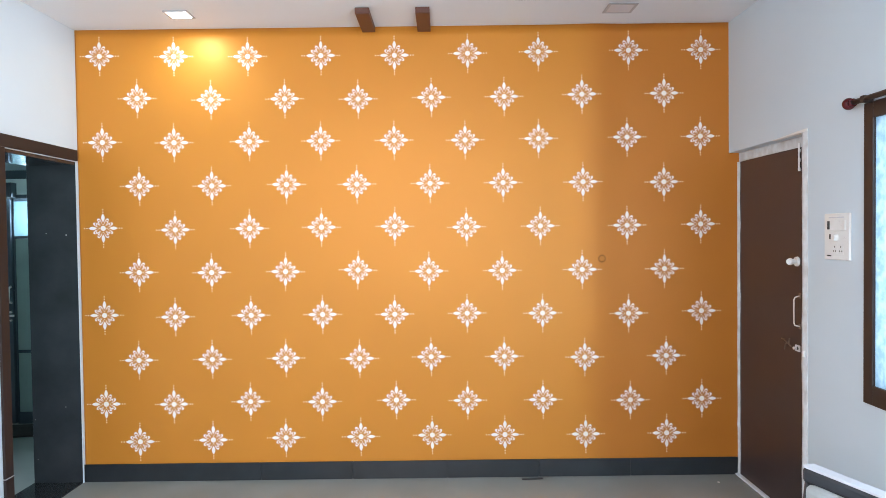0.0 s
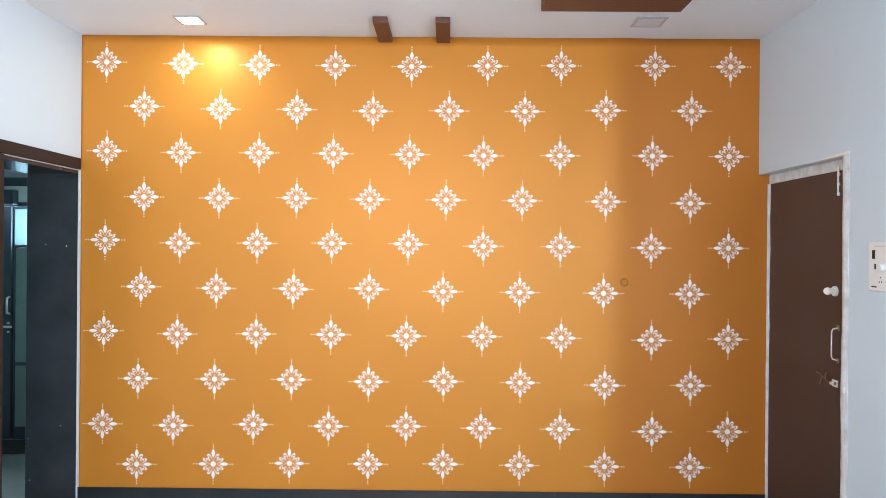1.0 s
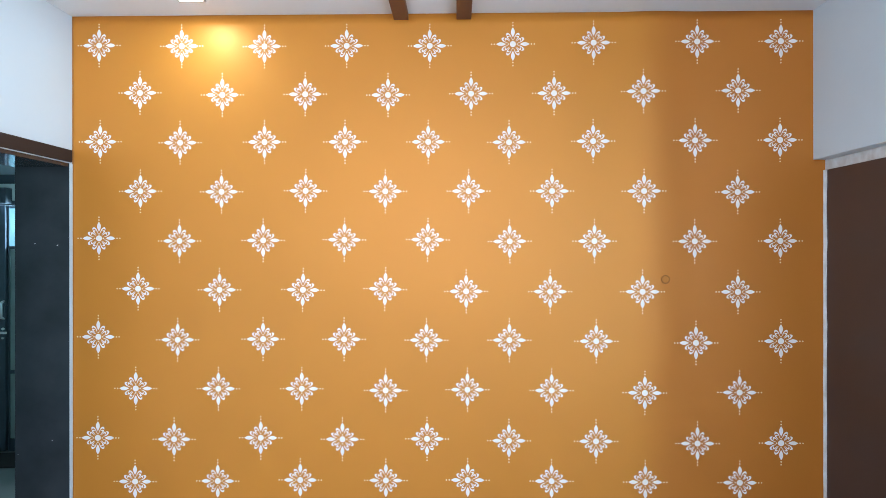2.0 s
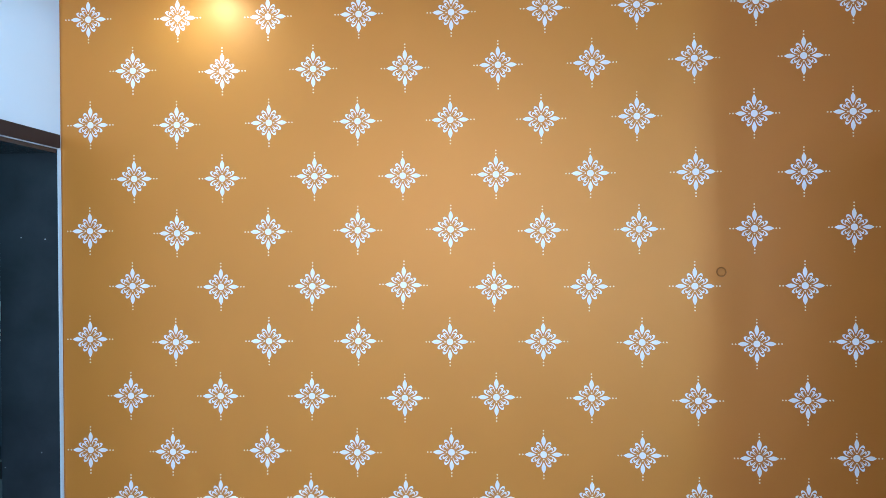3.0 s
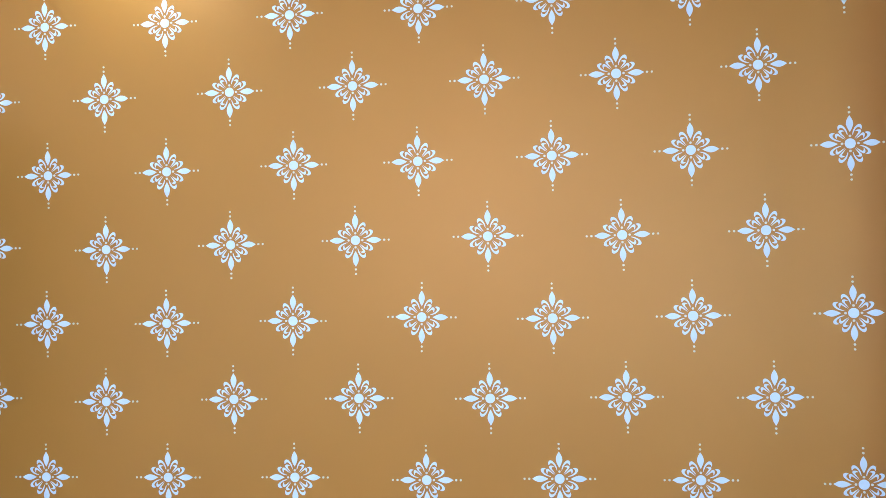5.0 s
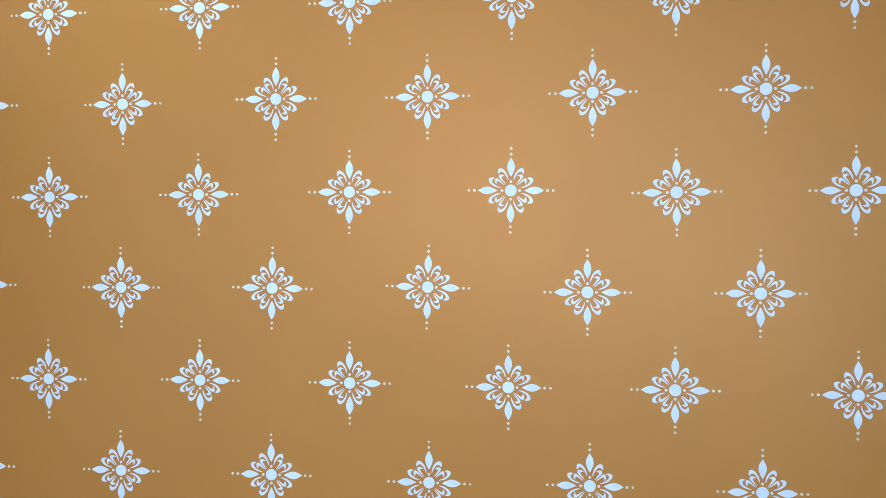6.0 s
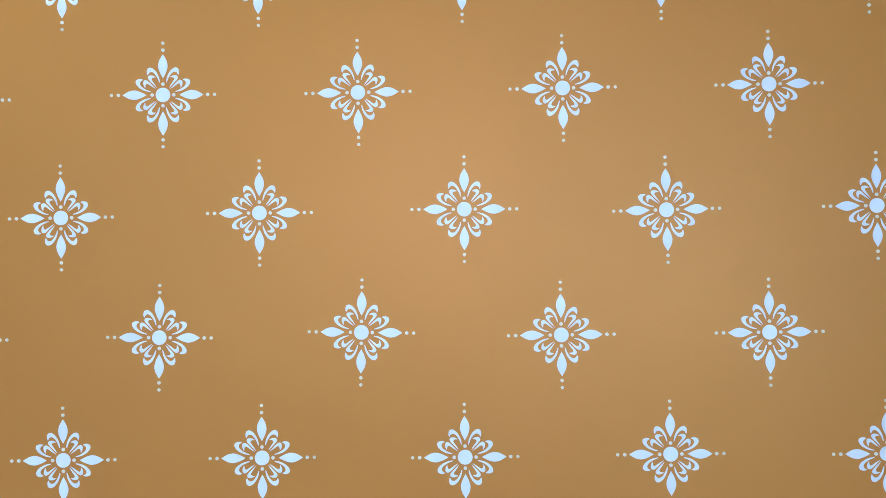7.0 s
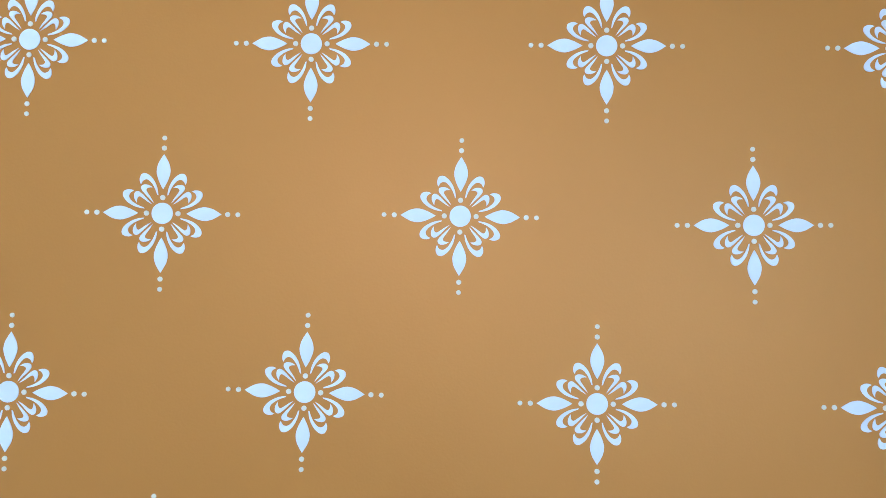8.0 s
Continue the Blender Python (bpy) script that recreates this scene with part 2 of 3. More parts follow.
wall_north = painted_wall()
structure("floor", one_box(-3.2, BACK - 0.2, -0.12, W + 0.5, 2.2, 0.0), M_FLOOR, "glossy grey-beige tiled floor", "floor")
structure("ceiling", one_box(-3.2, BACK - 0.2, H, W + 0.5, 2.2, H + 0.12), M_CEIL, "plain white painted ceiling", "ceiling")
structure("wall_west", pierced_wall([BACK, -0.735, -0.030, 0.15], [0, 2.095, H], {(1, 0)}, 0.0, -0.32, "x"), M_WHITE, "white painted wall beside the open doorway", "wall")
# y -4.9 to -3.7: opening added out of view for the east lamp
structure("wall_east", pierced_wall([BACK, -4.9, -3.7, -3.05, -1.44, -0.882, 0.15], [0, 0.20, 0.905, 2.10, 2.25, H], {(1, 1), (1, 2), (1, 3), (3, 2), (5, 0), (5, 1), (5, 2)}, W, 0.24, "x"), M_WHITE, "pale grey painted wall with door and window", "wall")
# this wall's opening is added out of view for the back fill
structure("wall_south", pierced_wall([-0.32, 0.95, 2.55, W + 0.24], [0, 1.41, 2.75, H], {(1, 1)}, BACK, -0.15, "y"), M_WHITE, "plain white painted wall with a window opening", "wall")

# skirting of the painted wall, in tiles
skirting = structure("baseboard", one_box(0.0, -0.016, 0.004, W + RECESS - 0.012, 0.02, 0.112), M_SKIRT, "dark grey stone skirting along the painted wall", "baseboard")
x = 0.0
for length in (1.16, 0.6, 0.62, 0.6, 0.6, 0.7):
    x1 = min(x + length, W + RECESS - 0.006)
    part("skirting_tile", one_box(x + 0.002, -0.022, 0.0, x1 - 0.002, -0.015, 0.116, bevel=0.002, seg=1), M_SKIRT, skirting)
    x = x1

# ---- the stencilled motifs ----
STENCIL = 1 / 1101.0


def smooth_outline(points, steps=4):
    """A closed round line through a few points; a point given as (x, y, 1) stays sharp."""
    out, n = [], len(points)
    for i in range(n):
        p0, p1, p2, p3 = (Vector(points[(i + k) % n][:2]) for k in (-1, 0, 1, 2))
        if len(points[i]) > 2:
            p0 = p1 - (p2 - p1)
        if len(points[(i + 1) % n]) > 2:
            p3 = p2 + (p2 - p1)
        for s in range(steps):
            t = s / steps
            out.append(0.5 * (2 * p1 + (p2 - p0) * t + (2 * p0 - 5 * p1 + 4 * p2 - p3) * t * t + (3 * p1 - p0 - 3 * p2 + p3) * t ** 3))
    return out


PETAL = [(0, 43, 1), (4, 50), (9, 61), (12.2, 74), (10, 87), (5, 97), (0, 105, 1), (-5, 97), (-10, 87), (-12.2, 74), (-9, 61), (-4, 50)]
SCROLL_OUTER = [(8, 32, 1), (10, 44), (15, 56), (22, 65), (30.5, 70.5), (38, 69.5), (41.5, 63), (41.5, 56), (39.5, 51.5, 1), (36, 57.5), (30, 60), (23.5, 57), (17, 49), (12.5, 40), (10, 33, 1)]
SCROLL_INNER = [(18.5, 46, 1), (25, 49.8), (32.5, 50.8), (37.5, 48.5), (38.5, 43), (33.5, 36), (25.5, 28), (16, 18.7, 1), (21, 27.5), (28, 37.5), (29.5, 42), (26, 45.2)]


def ring_outline(cx, cy, r, seg):
    return [Vector((cx + r * math.cos(2 * math.pi * k / seg), cy + r * math.sin(2 * math.pi * k / seg))) for k in range(seg)]


def turned(line, quarter, mirror=False):
    c, s = ((1, 0), (0, 1), (-1, 0), (0, -1))[quarter]
    if mirror:
        line = [Vector((p.y, p.x)) for p in line]
    return [Vector((p.x * c - p.y * s, p.x * s + p.y * c)) for p in line]


def motif_outlines():
    """The outlines of one motif by kind, in units of the stencil card."""
    petals = [turned(smooth_outline(PETAL), q) for q in range(4)]
    scrolls = [turned(smooth_outline(o, 3), q, m) for o in (SCROLL_OUTER, SCROLL_INNER) for q in range(4) for m in (False, True)]
    dots = [turned(ring_outline(0, r, w, 9), q) for q in range(4) for r, w in ((28, 4.7), (116, 4.6), (134, 4.3))]
    return {"centre_disc": [ring_outline(0, 0, 18.8, 28)], "petal": petals, "scroll": scrolls, "dot": dots}


OUTLINES = motif_outlines()
PAINT = 0.0012


def paint_faces(bm, line, cx=None, cz=None):
    """One flat patch of paint with a thin edge, following the plaster where it is uneven."""
    def place(p, d):
        lift = 0.0 if cx is None else relief(cx, cz) - relief(cx + p.x * STENCIL, cz + p.y * STENCIL)
        return (p.x * STENCIL, lift - d, p.y * STENCIL)
    top = [bm.verts.new(place(p, PAINT)) for p in line]
    low = [bm.verts.new(place(p, -0.0004)) for p in line]
    for tri in tessellate_polygon([[Vector((p.x, p.y, 0)) for p in line]]):
        bm.faces.new([top[k] for k in tri])
    for i in range(len(line)):
        j = (i + 1) % len(line)
        bm.faces.new((top[i], top[j], low[j], low[i]))


def paint_mesh(name, lines, mat, cx=None, cz=None):
    bm = bmesh.new()
    for line in lines:
        paint_faces(bm, line, cx, cz)
    return mesh_of(name, bm, mat)


def joined_motif(cx=None, cz=None):
    bm = bmesh.new()
    for kind, lines in OUTLINES.items():
        first = len(bm.faces)
        for line in lines:
            paint_faces(bm, line, cx, cz)
        if kind == "dot":
            bm.faces.ensure_lookup_table()
            for f in bm.faces[first:]:
                f.material_index = 1
    me = mesh_of("stencil_motif", bm, M_STENCIL)
    me.materials.append(M_CREAM)
    return me


PIECES = [(kind, paint_mesh(kind, [line], M_CREAM if kind == "dot" else M_STENCIL)) for kind in ("petal", "scroll", "dot") for line in OUTLINES[kind]]
DISC = paint_mesh("centre_disc", OUTLINES["centre_disc"], M_STENCIL)
WHOLE = joined_motif()

# the stencil was set by eye: x and z of each print, row by row from the top
ROWS = (
    ((0.158, 0.639, 1.118, 1.592, 2.068, 2.542, 3.000, 3.584, 4.052),
     (2.774, 2.767, 2.762, 2.762, 2.758, 2.765, 2.770, 2.772, 2.770)),
    ((0.396, 0.874, 1.353, 1.829, 2.304, 2.776, 3.279, 3.813),
     (2.499, 2.485, 2.486, 2.479, 2.484, 2.484, 2.491, 2.493)),
    ((0.164, 0.629, 1.118, 1.582, 2.059, 2.520, 2.997, 3.572, 4.047),
     (2.218, 2.211, 2.213, 2.212, 2.210, 2.206, 2.210, 2.212, 2.212)),
    ((0.398, 0.869, 1.355, 1.813, 2.289, 2.764, 3.282, 3.810),
     (1.932, 1.928, 1.932, 1.928, 1.928, 1.927, 1.925, 1.919)),
    ((0.156, 0.625, 1.110, 1.578, 2.056, 2.523, 3.004, 3.569, 4.048),
     (1.661, 1.645, 1.648, 1.651, 1.651, 1.641, 1.642, 1.640, 1.642)),
    ((0.384, 0.857, 1.339, 1.812, 2.275, 2.753, 3.273, 3.811),
     (1.370, 1.364, 1.364, 1.369, 1.356, 1.355, 1.355, 1.354)),
    ((0.152, 0.614, 1.109, 1.576, 2.048, 2.521, 3.014, 3.576, 4.051),
     (1.092, 1.076, 1.081, 1.081, 1.077, 1.078, 1.073, 1.065, 1.076)),
    ((0.370, 0.850, 1.332, 1.814, 2.282, 2.761, 3.286, 3.820),
     (0.795, 0.795, 0.797, 0.789, 0.795, 0.792, 0.782, 0.785)),
    ((0.149, 0.593, 1.095, 1.566, 2.051, 2.518, 3.012, 3.584, 4.052),
     (0.509, 0.503, 0.514, 0.508, 0.513, 0.505, 0.504, 0.495, 0.500)),
    ((0.366, 0.846, 1.323, 1.815, 2.283, 2.760, 3.290, 3.821),
     (0.258, 0.264, 0.273, 0.274, 0.279, 0.276, 0.274, 0.275)),
)
LEAN = {(3, 2): 0.6, (4, 3): 0.5, (4, 4): 0.7, (5, 2): 1.2, (5, 3): 1.6, (4, 5): -0.6}
for r, (xs, zs) in enumerate(ROWS):
    for c, (x, z) in enumerate(zip(xs, zs)):
        at = pose(x, -relief(x, z), z, 0, LEAN.get((r, c), 0), 0)
        if 1.2 < x < 2.9 and 0.9 < z < 2.1:
            motif = new("stencil_motif", DISC)
            for kind, me in PIECES:
                new(kind, me).parent = motif
        else:
            motif = new("stencil_motif", joined_motif(x, z) if x > 2.5 else WHOLE)
        motif.matrix_world = at
        motif.parent = wall_north

# round cover of a closed cable outlet, painted over with the wall
cover = thing("outlet_cover", 3.401, -relief(3.401, 1.425), 1.425, "round cable outlet cover painted over in wall orange", "outlet cover")
bm = bmesh.new()
rod(bm, (0, 0.008, 0), (0, -0.004, 0), 0.024, 0.022, seg=28)
part("plate", bm, M_COVER, cover)
bm = bmesh.new()
for k in range(28):
    a, b = (2 * math.pi * (k + d) / 28 for d in (0, 1))
    rod(bm, (0.022 * math.cos(a), -0.004, 0.022 * math.sin(a)), (0.022 * math.cos(b), -0.004, 0.022 * math.sin(b)), 0.0035, seg=6)
part("rim", bm, M_RIM_SHADE, cover)

# ---- ceiling things ----


def square_led(x, y, k, lit, label):
    t = thing("ceiling_light", x, y, H, label, "ceiling light", group="recessed ceiling lights")
    bm = bmesh.new()
    for a in ((-0.1, -0.09, -0.08, 0.09), (0.08, -0.09, 0.1, 0.09), (-0.08, -0.09, 0.08, -0.073), (-0.08, 0.073, 0.08, 0.09)):
        box(bm, a[0] * k, a[1] * k, -0.009, a[2] * k, a[3] * k, -0.0005, bevel=0.002, seg=1)
    part("frame", bm, M_PANELRIM, t)
    part("diffuser", one_box(-0.08 * k, -0.073 * k, -0.007, 0.08 * k, 0.073 * k, -0.002), M_LIT if lit else M_DIFFUSER, t, "glowing white diffuser" if lit else "")
    return t


square_led(0.793, -0.292, 0.75, True, "square white ceiling light, switched on")
square_led(3.449, -0.312, 0.88, False, "square white ceiling light, switched off")


def ceiling_batten(x):
    t = thing("ceiling_batten", x, -0.185, H, "short dark brown wooden batten under the ceiling", "ceiling batten", group="battens under the ceiling")
    part("batten", one_box(-0.042, -0.185, -0.037, 0.042, 0.178, -0.0005, bevel=0.003), M_BEAMWOOD, t)


for bx in (1.905, 2.263):
    ceiling_batten(bx)
slab = thing("ceiling_panel", 3.15, -1.2, H, "dark brown wooden panel mounted under the white ceiling", "ceiling panel")
part("panel", one_box(-0.367, -0.57, -0.063, 0.367, 0.57, -0.0005, bevel=0.003), M_BEAMWOOD, slab)

# ---- doorway in the west wall ----
door_2 = thing("door_2", 0, -0.38, 0, "open doorway lined with black granite and brown wood", "doorway", kind="structure")
lining = part("granite_lining", one_box(-0.318, 0.3465, 0.0, -0.002, 0.3495, 2.092, bevel=0.0008, seg=1), M_GRANITE, door_2, "polished black granite lining")
part("granite_head", one_box(-0.318, -0.352, 2.070, -0.002, 0.341, 2.091, bevel=0.002), M_GRANITE, door_2)
part("threshold", one_box(-0.318, -0.353, -0.002, 0.0, 0.3455, 0.006, bevel=0.002), M_GRANITE, door_2)
part("head_trim", one_box(0.002, -0.420, 2.096, 0.016, 0.350, 2.166, bevel=0.003), M_WALNUT, door_2)
part("side_trim", one_box(0.002, -0.420, 0.312, 0.016, -0.352, 2.094, bevel=0.003), M_WALNUT, door_2)
part("plinth_block", one_box(0.002, -0.420, 0.0, 0.018, -0.352, 0.308, bevel=0.003), M_WALNUT, door_2)
part("plinth_joint", one_box(0.002, -0.420, 0.3085, 0.0185, -0.352, 0.3115), M_PANELRIM, door_2, "chipped white joint above the plinth block")
fleck_rng = random.Random(4)
for fx, fz in ((-0.30, 0.42), (-0.10, 0.50), (-0.29, 0.16), (-0.07, 1.62), (-0.20, 1.63)):
    bm = bmesh.new()
    bmesh.ops.create_uvsphere(bm, u_segments=8, v_segments=6, radius=0.0028, matrix=Matrix.Translation((fx, 0.3465, fz)) @ Matrix.Diagonal((fleck_rng.uniform(0.6, 1.8), 0.25, fleck_rng.uniform(0.6, 1.6), 1)))
    part("paint_fleck", bm, M_PANELRIM, lining)
part("side_lining", one_box(-0.318, -0.3548, 0.008, 0.0, -0.3505, 2.068), M_WALNUT, door_2)
part("head_edge", one_box(-0.001, -0.352, 2.0905, 0.006, 0.350, 2.0945), M_WHITE, door_2)
part("plaster_edge", one_box(-0.001, 0.350, 0.0, 0.003, 0.3735, 2.089), M_WHITE, door_2, "thin white plaster edge")

# ---- space beyond the doorway ----
structure("wall_passage_far", pierced_wall([-3.2, -1.32, -0.80, -0.32, 0.6], [0, 1.60, 1.95, H], {(1, 1)}, 1.40, 0.15, "y"), M_WHITE, "pale blue-white wall beyond the doorway", "wall")
structure("wall_passage_west", one_box(-3.2, -3.0, 0, -3.05, 1.4, H), M_PALEGREEN, "pale painted wall beyond the doorway", "wall")
structure("wall_passage_south", one_box(-3.05, -3.0, 0, -0.32, -2.85, H), M_PALEGREEN, "pale painted wall beyond the doorway", "wall")
structure("wall_passage_east", one_box(-0.32, 0.15, 0, -0.17, 1.4, H), M_PALEGREEN, "pale painted wall beyond the doorway", "wall")
inner = thing("panelled_door", -1.06, 1.37, 0, "grey-green panelled door with a bright glass top light", "door")
bm = bmesh.new()
for a in ((-0.266, 0.0, -0.254, 1.97), (0.25, 0.0, 0.30, 1.97), (-0.254, 0.0, 0.25, 0.10), (-0.254, 0.615, 0.25, 0.640), (-0.254, 1.60, 0.25, 1.625), (-0.254, 1.92, 0.25, 1.97)):
    box(bm, a[0], -0.02, a[1], a[2], 0.02, a[3], bevel=0.003, seg=1)
part("frame", bm, M_SLATE, inner)
part("upper_panel", one_box(-0.253, -0.008, 0.641, 0.249, 0.008, 1.599), M_GREEN, inner)
part("lower_panel", one_box(-0.253, -0.008, 0.101, 0.249, 0.008, 0.614), M_GREEN, inner)
pane = part("pane", one_box(-0.255, -0.018, 1.6235, 0.251, -0.012, 1.9215), M_TOPLIGHT, inner)
pane.visible_shadow = False

leaf = thing("inner_door", -1.33, 1.345, 0, "dark slate-blue door with steel fittings beside a panelled door", "door")
part("leaf", one_box(-0.60, -0.018, 0.01, 0.0, 0.018, 1.97, bevel=0.003), M_SLATE, leaf)
part("handle", tube([(-0.010, -0.018, 1.05), (-0.010, -0.050, 1.06), (-0.010, -0.050, 1.18), (-0.010, -0.018, 1.19)], 0.009), M_ALU, leaf, "steel pull handle", smooth=True)
bm = bmesh.new()
box(bm, -0.070, -0.034, 0.932, 0.015, -0.018, 0.950, bevel=0.003, seg=1)
rod(bm, (-0.015, -0.03, 0.972), (-0.015, -0.018, 0.972), 0.010)
rod(bm, (-0.015, -0.03, 0.900), (-0.015, -0.018, 0.900), 0.008)
part("latch", bm, M_ALU, leaf)
tagged(part("loft_slab", one_box(-3.0, 1.20, 1.9705, -0.33, 1.395, 2.10), M_LOFT), "pale white-green painted loft slab on the wall", "loft", kind="structure")
tagged(part("loft_beam", one_box(-3.0, 1.24, 2.104, -0.33, 1.395, 2.175), M_SLATE), "dark beam above the loft slab", "beam", kind="structure")

tagged(part("loft_lintel", one_box(-3.0, 1.202, 1.935, -0.33, 1.232, 1.970, bevel=0.003), M_SLATE), "dark lintel strip under the pale loft slab", "lintel", kind="structure")

loft_box = thing("junction_box", -1.30, 1.20, 1.945, "dark grey box fixed to the front of the pale loft", "junction box")
part("body", one_box(-0.12, -0.075, 0.0, 0.115, -0.001, 0.120, bevel=0.004), M_SLATE, loft_box)
part("lid", one_box(-0.112, -0.082, 0.008, 0.107, -0.0755, 0.112, bevel=0.002, seg=1), M_SLATE, loft_box)
mat = thing("doormat", -1.20, 1.13, 0, "dark brown doormat lying before the panelled door", "doormat", turn=8)
part("pile", one_box(-0.46, -0.19, 0.0, 0.46, 0.16, 0.014, bevel=0.005), M_MAT, mat)

# ---- front door in the east wall ----
door_1 = thing("door_1", W + RECESS, -0.44, 0, "closed dark brown laminate door in a rough plastered recess", "door", kind="structure")
part("leaf", one_box(-0.004, -0.440, 0.006, 0.034, 0.412, 2.040, bevel=0.002), M_DOOR, door_1)
bm = bmesh.new()
box(bm, 0.0, -0.441, 2.042, 0.10, 0.436, 2.098)
part("head_frame", bm, M_PLASTER, door_1)


def ragged_strip(x_front, x_back, y0, y1, z0, z1, seed, rag0, rag1):
    """An upright strip of hand-laid plaster with wandering edges and a bumpy face."""
    bm = bmesh.new()
    n = int((z1 - z0) / 0.022)
    rows = []
    for i in range(n + 1):
        z = z0 + (z1 - z0) * i / n
        wob = [noise.noise(Vector((seed, z * f, 1.7 * k))) + 0.4 * noise.noise(Vector((seed + 5, z * f * 5, k))) for k, f in ((0, 4.0), (1, 4.6), (2, 7.0))]
        a, b = y0 + rag0 * wob[0], y1 + rag1 * wob[1]
        mid, xf = (a + b) / 2, x_front - 0.003 * wob[2]
        rows.append([bm.verts.new(c) for c in ((x_back, a, z), (x_front + 0.004, a, z), (xf - 0.002, mid, z), (x_front + 0.004, b, z), (x_back, b, z))])
    for p, q in zip(rows, rows[1:]):
        for k in range(4):
            bm.faces.new([p[k], p[k + 1], q[k + 1], q[k]])
        bm.faces.new([p[4], p[0], q[0], q[4]])
    bm.faces.new(rows[0][::-1])
    bm.faces.new(rows[-1])
    bmesh.ops.recalc_face_normals(bm, faces=bm.faces[:])
    return bm


bm = ragged_strip(-0.014, 0.02, 0.409, 0.4355, 0.0, 2.04, 3.3, 0.009, 0.0)
part("hinge_frame", bm, M_PLASTER, door_1, "rough unpainted plaster edge")
bm = ragged_strip(-RECESS - 0.007, -RECESS + 0.03, -0.486, -0.437, 0.0, 2.098, 8.1, 0.010, 0.007)
part("latch_plaster", bm, M_PLASTER, door_1, "rough unpainted plaster edge")
bm = bmesh.new()
rod(bm, (-0.010, -0.300, 1.915), (-0.010, -0.300, 2.062), 0.0045, seg=10)
for bz in (1.92, 1.97, 2.02):
    box(bm, -0.012, -0.309, bz - 0.008, -0.004, -0.291, bz + 0.010, bevel=0.002, seg=1)
part("tower_bolt", bm, M_ALU, door_1)
bm = bmesh.new()
rod(bm, (-0.004, -0.275, 1.424), (-0.014, -0.275, 1.424), 0.027, 0.025, seg=24)
latch_plate = part("night_latch", bm, M_PLASTIC, door_1, "white round night latch")
bm = bmesh.new()
rod(bm, (-0.013, -0.275, 1.424), (-0.045, -0.277, 1.424), 0.012, 0.017, seg=20)
rod(bm, (-0.045, -0.277, 1.424), (-0.054, -0.281, 1.424), 0.020, 0.017, seg=20)
part("knob", bm, M_PLASTIC, latch_plate)
grip = part("pull_handle", tube([(-0.004, -0.305, 1.073), (-0.034, -0.305, 1.080), (-0.040, -0.305, 1.095), (-0.040, -0.305, 1.218), (-0.034, -0.305, 1.232), (-0.004, -0.305, 1.240)], 0.0036), M_ALU, door_1, smooth=True)
for mz in (1.073, 1.240):
    part("mount", one_box(-0.010, -0.316, mz - 0.014, -0.0035, -0.294, mz + 0.014, bevel=0.002, seg=1), M_DULL, grip, "dull brass handle mount")
bm = bmesh.new()
box(bm, -0.012, -0.308, 0.935, -0.004, -0.262, 0.970, bevel=0.002, seg=1)
rod(bm, (-0.012, -0.28, 0.953), (-0.03, -0.28, 0.953), 0.008, seg=12)
latch = part("latch", bm, M_ALU, door_1)
bm = bmesh.new()
rod(bm, (-0.0115, -0.292, 0.953), (-0.0135, -0.292, 0.953), 0.009, seg=14)
part("keyhole", bm, M_BLACK, latch)
part("strike_plate", one_box(-RECESS - 0.014, -0.472, 0.940, -RECESS - 0.004, -0.458, 0.972, bevel=0.002, seg=1), M_ALU, door_1, "white metal strike plate on the plaster")
part("key", tube([(-0.026, -0.235, 0.962), (-0.026, -0.175, 0.985), (-0.026, -0.150, 0.986)], 0.004), M_DULL, latch)
part("key", tube([(-0.026, -0.225, 0.962), (-0.026, -0.235, 1.000)], 0.004), M_DULL, latch)
part("latch_lever", tube([(-0.025, -0.25, 0.955), (-0.028, -0.215, 0.972), (-0.028, -0.20, 0.965), (-0.028, -0.185, 0.930)], 0.004), M_DULL, door_1)

part("threshold", one_box(-0.034, -0.440, 0.0, -0.006, 0.432, 0.010, bevel=0.003), M_CEIL, door_1, "pale stone door sill")
# white strip stands in for the light along the recess's top edge
bm = one_box(-RECESS - 0.006, -0.486, 2.098, -RECESS + 0.02, -0.12, 2.113)
for v in bm.verts:
    if v.co.y > -0.2:
        v.co.z = min(v.co.z, 2.0995)
part("plaster_bead", bm, M_PLASTIC, door_1, "bright white tapering plaster bead")

# ---- switchboard ----
board = thing("switchboard", W, -1.187, 1.562, "white plastic switchboard with switches and two sockets", "switchboard")
part("plate", one_box(-0.012, -0.098, -0.110, -0.0005, 0.098, 0.110, bevel=0.004), M_PLASTIC, board)
part("switch_bank", one_box(-0.016, -0.070, 0.030, -0.012, 0.045, 0.078, bevel=0.002), M_PLASTIC, board)
part("rocker", one_box(-0.018, 0.052, 0.034, -0.012, 0.066, 0.074, bevel=0.002), M_BLACK, board)
bm = bmesh.new()
rod(bm, (-0.012, 0.0, -0.004), (-0.030, 0.0, -0.004), 0.018, 0.015, seg=24)
part("regulator_knob", bm, M_PLASTIC, board, "round white fan regulator knob")
for sy in (0.012, -0.036):
    socket = part("socket", one_box(-0.0132, sy - 0.020, -0.084, -0.0115, sy + 0.020, -0.038, bevel=0.001, seg=1), M_PLASTIC, board)
    for dy, dz in ((0, 0.014), (-0.008, -0.006), (0.008, -0.006)):
        bm = bmesh.new()
        rod(bm, (-0.0125, sy + dy, -0.062 + dz), (-0.0140, sy + dy, -0.062 + dz), 0.0036, seg=8)
        part("pin_hole", bm, M_BLACK, socket)
part("indicator", one_box(-0.0135, 0.045, -0.012, -0.011, 0.055, 0.012), M_BLACK, board)
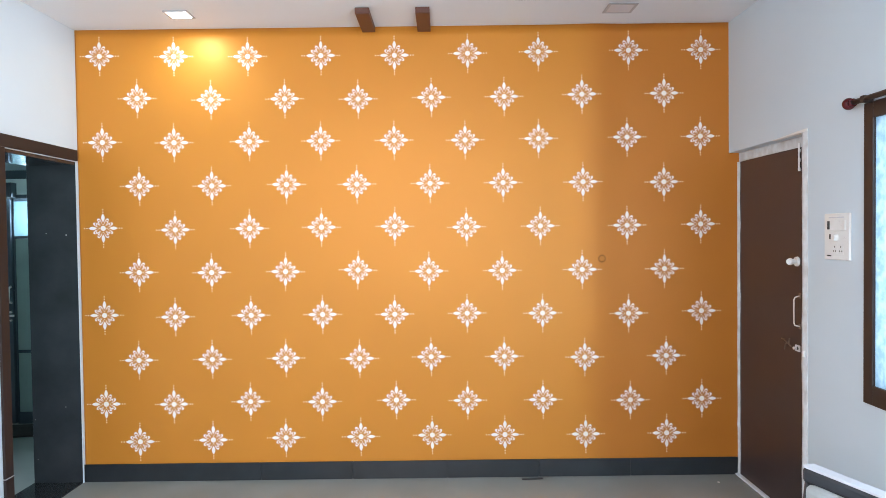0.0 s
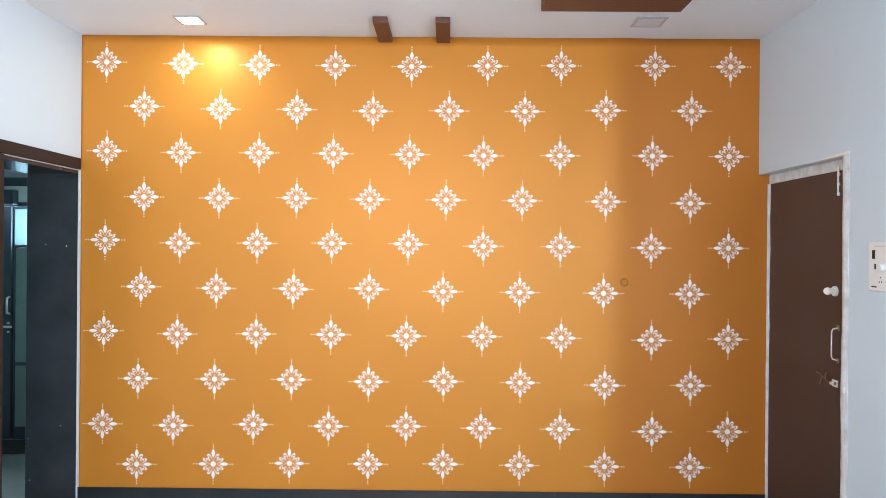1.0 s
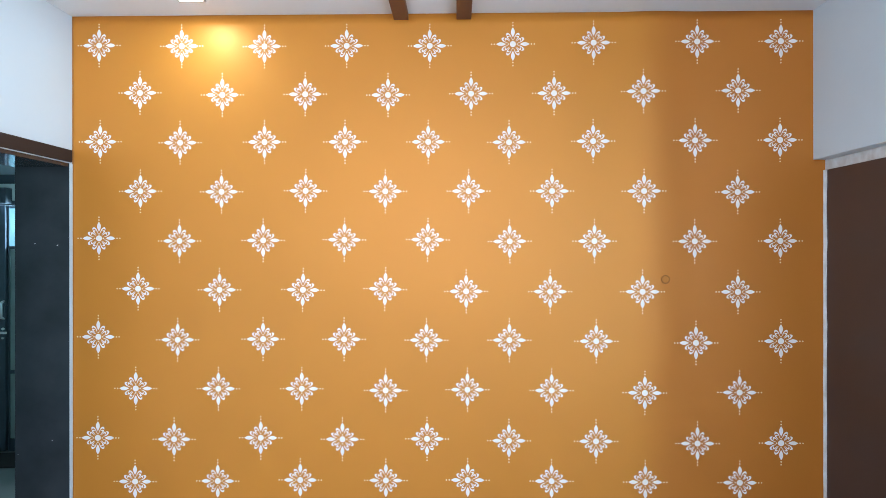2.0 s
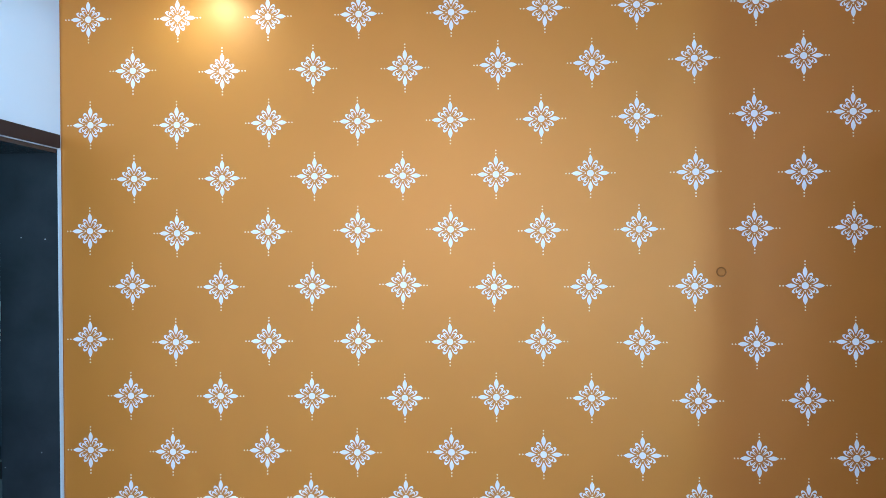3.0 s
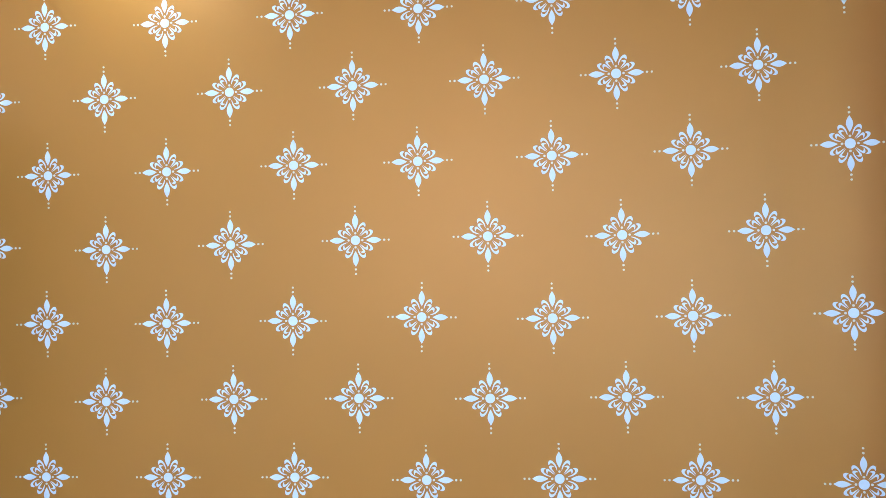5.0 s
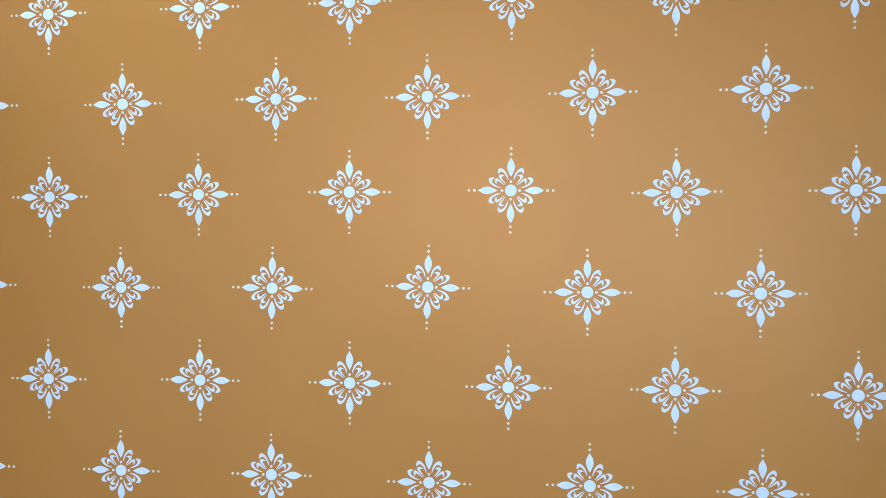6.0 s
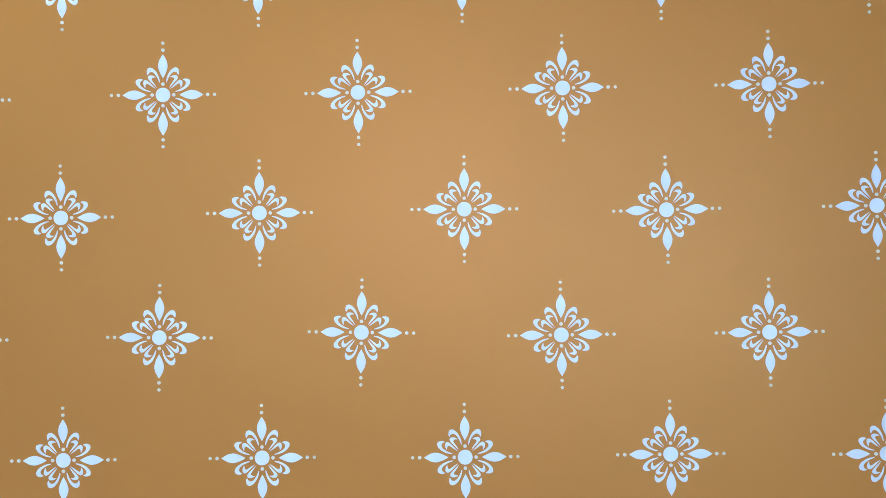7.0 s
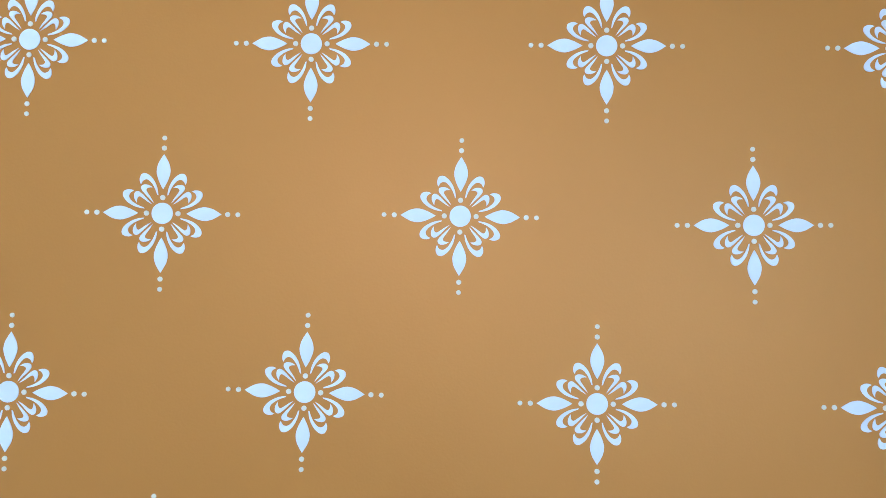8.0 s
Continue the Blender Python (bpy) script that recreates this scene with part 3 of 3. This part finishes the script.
part("label_bar", one_box(-0.0128, 0.040, -0.094, -0.011, 0.075, -0.088), M_BLACK, board)
part("cover_bar", one_box(-0.0128, -0.060, 0.088, -0.011, 0.060, 0.093), M_DIFFUSER, board)

# ---- window in the east wall ----
window_1 = thing("window_1", W, -2.245, 0.83, "dark brown wooden window with bright obscured glass", "window", kind="structure")
F0, F1, FH = -0.865, 0.861, 1.315
for nm, a in (("side_frame", (F1 - 0.062, 0, F1, FH)), ("side_frame", (F0, 0, F0 + 0.07, FH)), ("sill_frame", (F0 + 0.07, 0, F1 - 0.062, 0.085)), ("head_frame", (F0 + 0.07, FH - 0.07, F1 - 0.062, FH)), ("mullion", (-0.035, 0.085, 0.035, FH - 0.07))):
    part(nm, one_box(-0.012, a[0], a[1], 0.05 if nm != "mullion" else 0.04, a[2], a[3], bevel=0.003), M_FRAME, window_1)
for a, b in ((F0 + 0.07, -0.035), (0.035, F1 - 0.062)):
    pane = part("pane", one_box(0.001, a, 0.085, 0.005, b, FH - 0.07), M_FROST, window_1, "obscured bluish glass pane")
    pane.visible_shadow = False
back = structure("backdrop", one_box(W + 1.6, -6.0, -1.0, W + 1.62, 1.0, 4.0), M_SKYCARD, "pale hazy daylight outside the window", "backdrop")
pole = thing("curtain_rod", W - 0.045, -1.352, 2.155, "dark curtain rod with a maroon ball finial", "curtain rod")
part("rod", tube([(0, 0, 0), (0, -2.0, 0)], 0.012, seg=14), M_FRAME, pole, smooth=True)
bm = bmesh.new()
bmesh.ops.create_uvsphere(bm, u_segments=24, v_segments=16, radius=0.027, matrix=Matrix.Translation((0, 0.02, 0)))
rod(bm, (0, 0, 0), (0, -0.014, 0), 0.018, seg=20)
part("finial", bm, M_MAROON, pole, "glossy maroon ball finial", smooth=True)
part("bracket", one_box(-0.012, -0.10, -0.015, 0.033, -0.075, 0.015, bevel=0.003), M_FRAME, pole)

# ---- chair by the window ----
chair = thing("chair", 3.493, -2.457, 0, "dark tubular chair with a pale grey padded back", "chair", turn=-72)
for sx in (-0.22, 0.22):
    part("back_post", tube([(sx, 0.0, 0.0), (sx, 0.04, 0.45), (sx, 0.10, 0.838)], 0.014), M_DARKMETAL, chair, smooth=True)
    part("front_leg", tube([(sx, -0.42, 0.0), (sx, -0.40, 0.45)], 0.014), M_DARKMETAL, chair, smooth=True)
    part("seat_rail", tube([(sx, -0.40, 0.44), (sx, 0.04, 0.44)], 0.012), M_DARKMETAL, chair, smooth=True)
part("top_rail", one_box(-0.234, 0.075, 0.800, 0.234, 0.125, 0.850, bevel=0.012), M_DARKMETAL, chair)
# pale strip in place of the window's reflection on the rail's top
part("top_glint", one_box(-0.232, 0.078, 0.846, 0.232, 0.122, 0.8545, bevel=0.003), M_DIFFUSER, chair, "white edging strip")
part("backrest", one_box(-0.20, 0.045, 0.52, 0.20, 0.085, 0.81, bevel=0.02, seg=3), M_PAD, chair, "pale grey padded back")
part("seat", one_box(-0.21, -0.42, 0.445, 0.21, 0.02, 0.495, bevel=0.02, seg=3), M_PAD, chair)

# ---- scrap on the floor ----
scrap = thing("floor_scrap", 2.93, -0.06, 0, "thin dark scrap lying on the floor by the skirting", "scrap", turn=3)
part("strip", one_box(-0.07, -0.012, 0.0, 0.07, 0.012, 0.006, bevel=0.002, seg=1), M_BLACK, scrap)

# a dried drop of white paint on the floor
drop = thing("paint_drop", 4.10, -0.15, 0, "small dried drop of white paint on the floor", "paint drop")
bm = bmesh.new()
bmesh.ops.create_uvsphere(bm, u_segments=14, v_segments=8, radius=0.007, matrix=Matrix.Diagonal((1.2, 1.0, 0.3, 1)))
part("drop", bm, M_STENCIL, drop, smooth=True)
